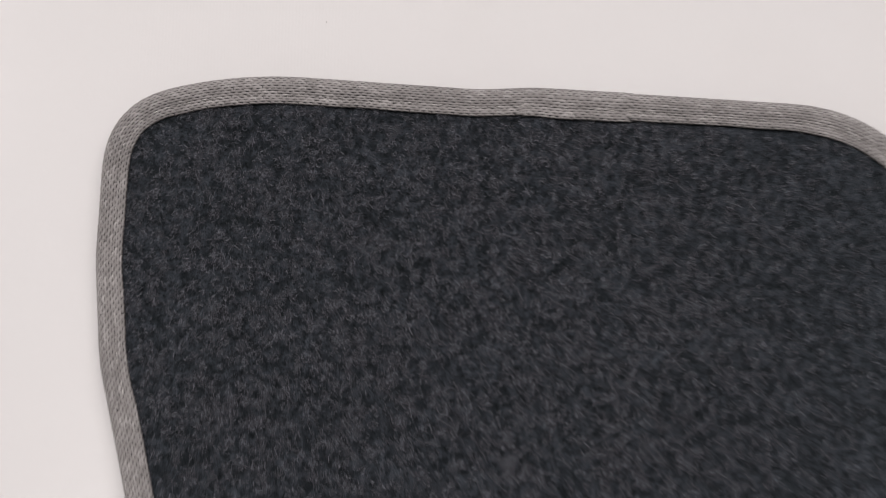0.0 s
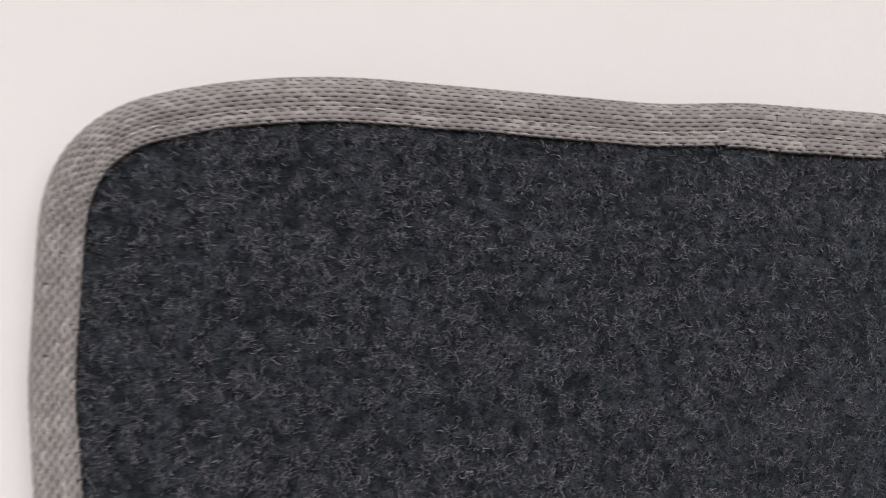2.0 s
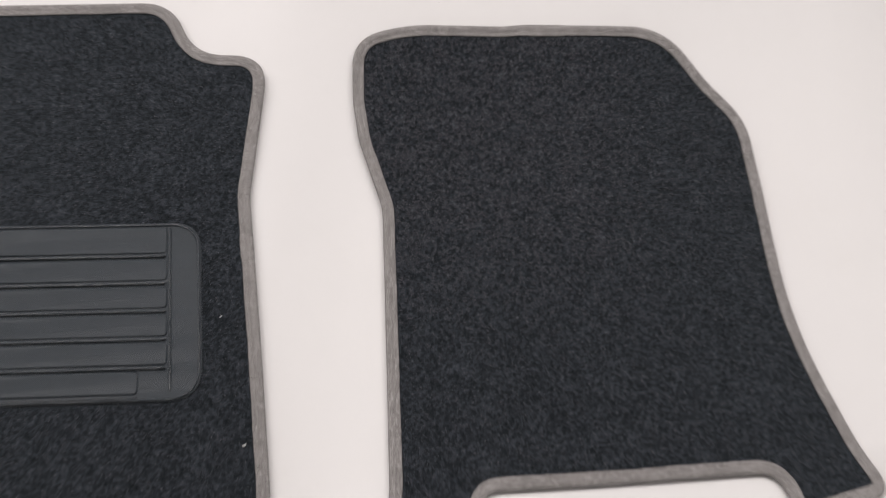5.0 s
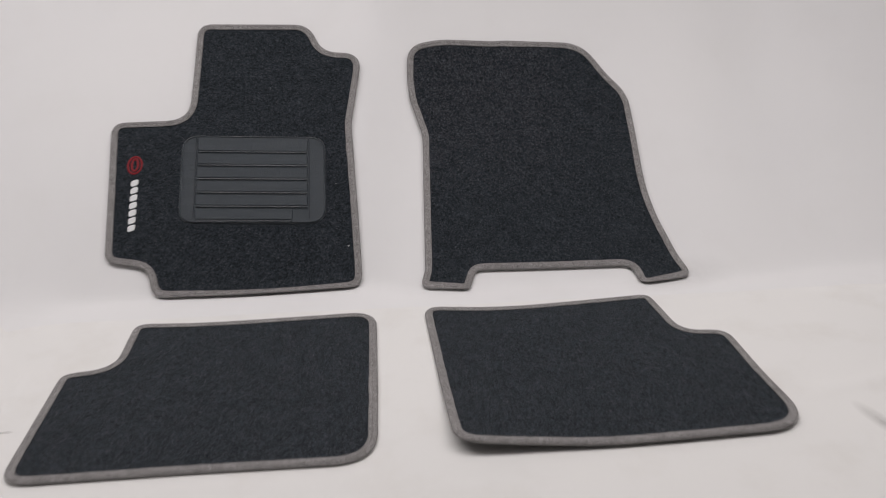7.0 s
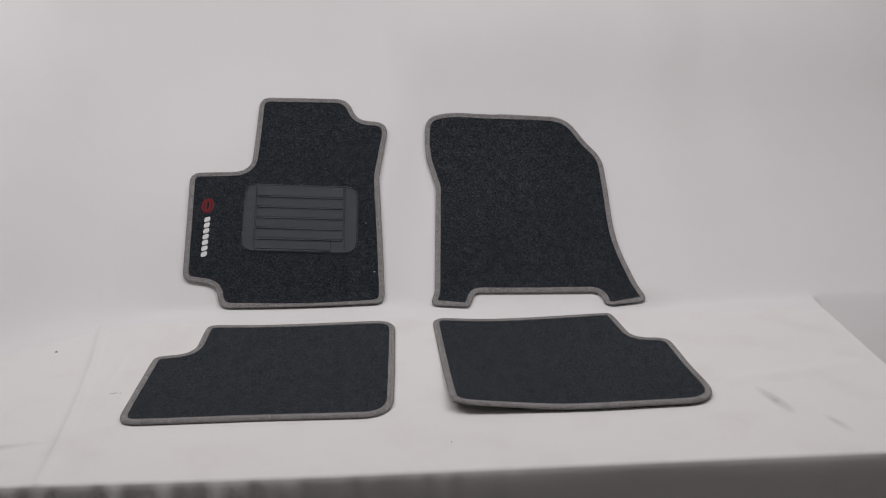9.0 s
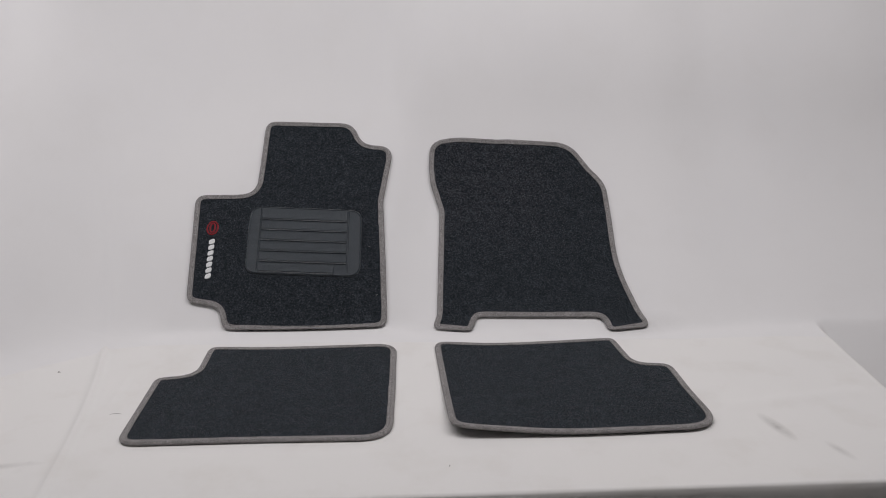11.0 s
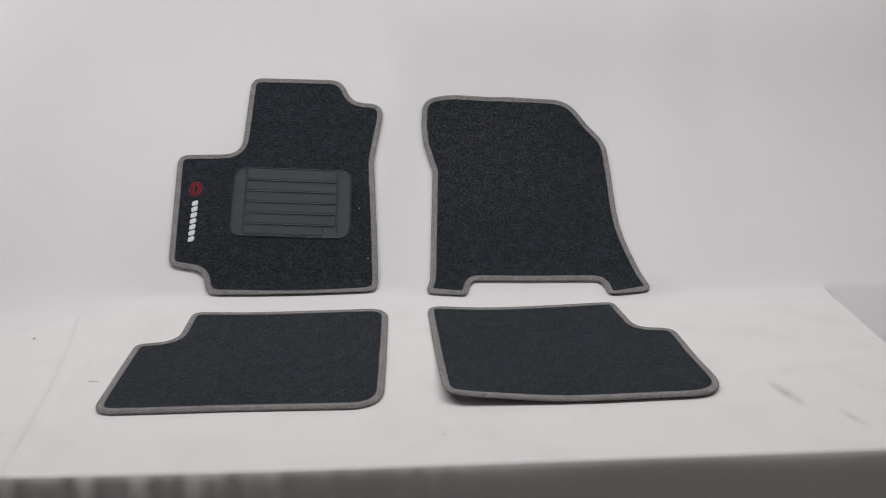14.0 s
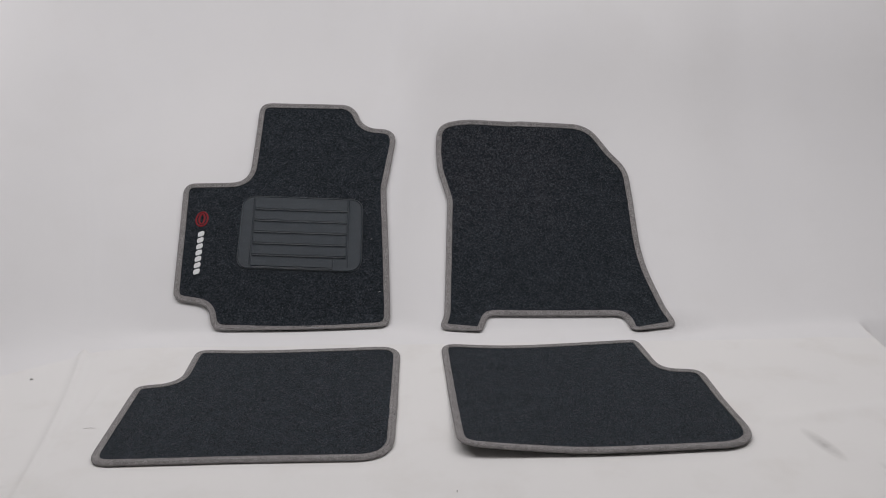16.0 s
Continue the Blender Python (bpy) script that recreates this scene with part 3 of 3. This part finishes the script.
lean_d, lean_p = leaning(LEAN_DRIVER), leaning(LEAN_PASSENGER)
driver, *_ = car_mat(DRIVER, lean_d, "charcoal felt driver mat with grey edging, leaning on the white backdrop", 11, 130000, tall=1.4, thick=1.3,
                                   lap=lambda q: (q[:, 0] > -0.2) & (q[:, 1] > 0.297) & (q[:, 1] < 0.328))
car_mat(PASSENGER, lean_p, "charcoal felt front mat notched below, leaning on the white backdrop", 23, 160000, (1450000, 0.20, 0.42), thick=1.3,
                                        lap=lambda q: (q[:, 1] > 0.55) & (q[:, 0] > 0.207) & (q[:, 0] < 0.267))
car_mat(REAR_LEFT, lying(lambda u, v: 0 * u), "charcoal felt rear mat lying flat on the white cloth", 37, 190000, tall=2.5, thick=3.2,
                                     lap=lambda q: (q[:, 0] > -0.2) & (q[:, 1] > -0.360) & (q[:, 1] < -0.305))
car_mat(REAR_RIGHT, lying(rear_right_lift), "charcoal felt rear mat, front edge curling off the cloth", 41, 190000, tall=2.5, thick=3.2)


# ---------------------------------------------------------------- heel pad and badge on the driver mat
def slab(name, corners, h0, h1, place, material, bevel=0.0008):
    """A low slab with a rounded outline and a softened upper edge."""
    line, _ = outline(corners, 0.003)
    nrm, _ = inward(line)
    rings = [(0.0, h0), (0.0, h1 - bevel), (bevel * 0.4, h1 - bevel * 0.3), (bevel, h1)]
    n, flat, faces = len(line), [], []
    for d, h in rings:
        flat += [(*(p + q * d), h) for p, q in zip(line, nrm)]
    for r in range(len(rings) - 1):
        for i in range(n):
            j = (i + 1) % n
            faces.append((r * n + i, r * n + j, (r + 1) * n + j, (r + 1) * n + i))
    faces.append(tuple(range((len(rings) - 1) * n, len(rings) * n)))
    return mesh_from(name, place(np.array(flat)), faces, material, smooth=False)


PAD_U, PAD_V, PAD_TURN = -0.3298, 0.2517, radians(-3.9)


def on_pad(u, v):
    u -= 0.08 * (v + 0.10)      # the pad was sewn on a little askew
    return (PAD_U + u * math.cos(PAD_TURN) - v * math.sin(PAD_TURN), PAD_V + u * math.sin(PAD_TURN) + v * math.cos(PAD_TURN))


def rect(u0, u1, v0, v1, r, slant=0.0):
    return [(*on_pad(u0 + slant, v1), r), (*on_pad(u0, v0), r), (*on_pad(u1, v0), r), (*on_pad(u1 + slant, v1), r)]


pad = part("heel_pad", slab("heel_pad", rect(-0.1510, 0.1510, -0.1003, 0.1050, 0.035), -0.001, 0.0020, lean_d, RUBBER), driver, "black ribbed vinyl heel pad")
# six flat ribs with a dark groove at the foot of each and a raised bead under the groove; the lowest rib is cut short
for k in range(6):
    top, foot, right = (0.1000 if k == 0 else 0.0614 - (k - 1) * 0.0320), 0.0650 - k * 0.0320, 0.1135 if k < 5 else 0.0820
    part("rib", slab("rib", rect(-0.1175, right, foot + 0.0032, top, 0.002), 0.001, 0.0040, lean_d, RUBBER, 0.0016), pad)
    part("bead", slab("bead", rect(-0.1175, right, foot - 0.0018, foot + 0.0016, 0.0014), 0.001, 0.0058, lean_d, CREST, 0.0015), pad)
rim_line, _ = outline(rect(-0.1495, 0.1495, -0.0988, 0.1035, 0.034), 0.004)
rim_in, _ = inward(rim_line)
rim = [(*(p + q * d), h) for p, q in zip(rim_line, rim_in) for d, h in ((0.0, 0.0012), (0.0005, 0.0046), (0.0016, 0.0050), (0.0030, 0.0014))]
n_rim = len(rim_line)
part("rim", mesh_from("rim", lean_d(np.array(rim)), [(i * 4 + m, i * 4 + m + 1, (i + 1) % n_rim * 4 + m + 1, (i + 1) % n_rim * 4 + m) for i in range(n_rim) for m in range(3)], CREST), pad)
for u in (-0.1205, 0.1165):
    part("side_ridge", slab("side_ridge", rect(u - 0.0010, u + 0.0010, -0.091, 0.1005, 0.0009), 0.001, 0.0046, lean_d, CREST, 0.0008), pad)


def oval(name, u, v, ru, rv, wide, place, material):
    """A raised oval ring of stitching."""
    flat, faces, n = [], [], 40
    for i in range(n):
        a = 2 * math.pi * i / n
        for d, h in ((-0.5, 0.0008), (-0.25, 0.0021), (0.25, 0.0021), (0.5, 0.0008)):
            flat.append((u + (ru + d * wide) * math.cos(a), v + (rv + d * wide) * math.sin(a), h))
    for i in range(n):
        for m in range(3):
            faces.append((i * 4 + m, i * 4 + m + 1, ((i + 1) % n) * 4 + m + 1, ((i + 1) % n) * 4 + m))
    return mesh_from(name, place(np.array(flat)), faces, material)


badge = part("badge", oval("badge", -0.5835, 0.3018, 0.0140, 0.0198, 0.0044, lean_d, RED), driver, "red embroidered oval badge")
part("badge_centre", oval("badge_centre", -0.5835, 0.3022, 0.0064, 0.0140, 0.0050, lean_d, RED), badge)
for k in range(7):
    v = 0.2690 - k * 0.0172
    u0, u1 = -0.5880 + 0.0003 * k, -0.5730 + 0.0003 * k
    part("stitched_bar", slab("stitched_bar", [(u0, v - 0.0190, 0.0010), (u1, v - 0.0144, 0.0010), (u1, v, 0.0010), (u0, v - 0.0046, 0.0010)], 0.0, 0.0022, lean_d, WHITE),
         driver, "white embroidered bar")


# ---------------------------------------------------------------- lint and snippets
DARK_THREAD = plain_material("dark_thread", (0.14, 0.125, 0.12), (0.22, 0.20, 0.19), 300, 0.8)


def snippet(name, label, where, turn, length, thick, curl, material, up=Vector((0, 0, 1))):
    """A short bent thread lying on a surface."""
    n, side = 7, 6
    ring, faces = [], []
    quat = up.to_track_quat("Z", "Y")
    for i in range(n):
        t = i / (n - 1) - 0.5
        a = radians(turn) + curl * t
        p = Vector((math.cos(a) * length * t, math.sin(a) * length * t, thick * (1.0 + 0.8 * math.cos(t * 6))))
        r = thick * (1 - (2 * t) ** 6 * 0.6)
        for k in range(side):
            b = 2 * math.pi * k / side
            ring.append(where + quat @ (p + Vector((-math.sin(a) * math.cos(b) * r, math.cos(a) * math.cos(b) * r, math.sin(b) * r))))
    for i in range(n - 1):
        for k in range(side):
            faces.append((i * side + k, i * side + (k + 1) % side, (i + 1) * side + (k + 1) % side, (i + 1) * side + k))
    faces += [tuple(range(side))[::-1], tuple(range((n - 1) * side, n * side))]
    return tagged(new(name, mesh_from(name, ring, faces, material)), label, "lint")


def on_mat(u, v):
    return Vector(lean_d(np.array([[u, v, 0.0012]]))[0])


snippet("lint", "white speck of lint on the driver mat", on_mat(-0.1410, 0.0886), 20, 0.005, 0.0006, 1.5, WHITE, Vector((0, -0.7, 0.7)))
snippet("lint", "tiny white fibre on the driver mat", on_mat(-0.1653, 0.2335), 70, 0.004, 0.0003, 2.0, WHITE, Vector((0, -0.6, 0.8)))
snippet("thread_snippet", "short dark thread on the white cloth", Vector((-0.642, -0.406, TABLE_Z + 0.0006)), 3, 0.024, 0.0003, 0.25, DARK_THREAD)
snippet("thread_snippet", "dark fleck of fluff on the white cloth", Vector((-0.8357, -0.2143, TABLE_Z + 0.0012)), 30, 0.006, 0.0010, 0.6, DARK_THREAD)
snippet("thread_snippet", "small dark fleck on the white cloth", Vector((0.0302, -0.6132, TABLE_Z + 0.0008)), 80, 0.005, 0.0005, 0.6, DARK_THREAD)
snippet("thread_snippet", "tiny dark speck of lint on the white backdrop", Vector((-0.0721, 0.4759, 1.1472)), 10, 0.0010, 0.0002, 0.5, DARK_THREAD, Vector((0.194, -0.775, 0.601)))
snippet("thread_snippet", "tiny dark speck of lint on the white backdrop", Vector((0.1102, 0.4974, 1.1660)), 80, 0.0008, 0.00015, 0.5, DARK_THREAD, Vector((0.005, -0.861, 0.509)))
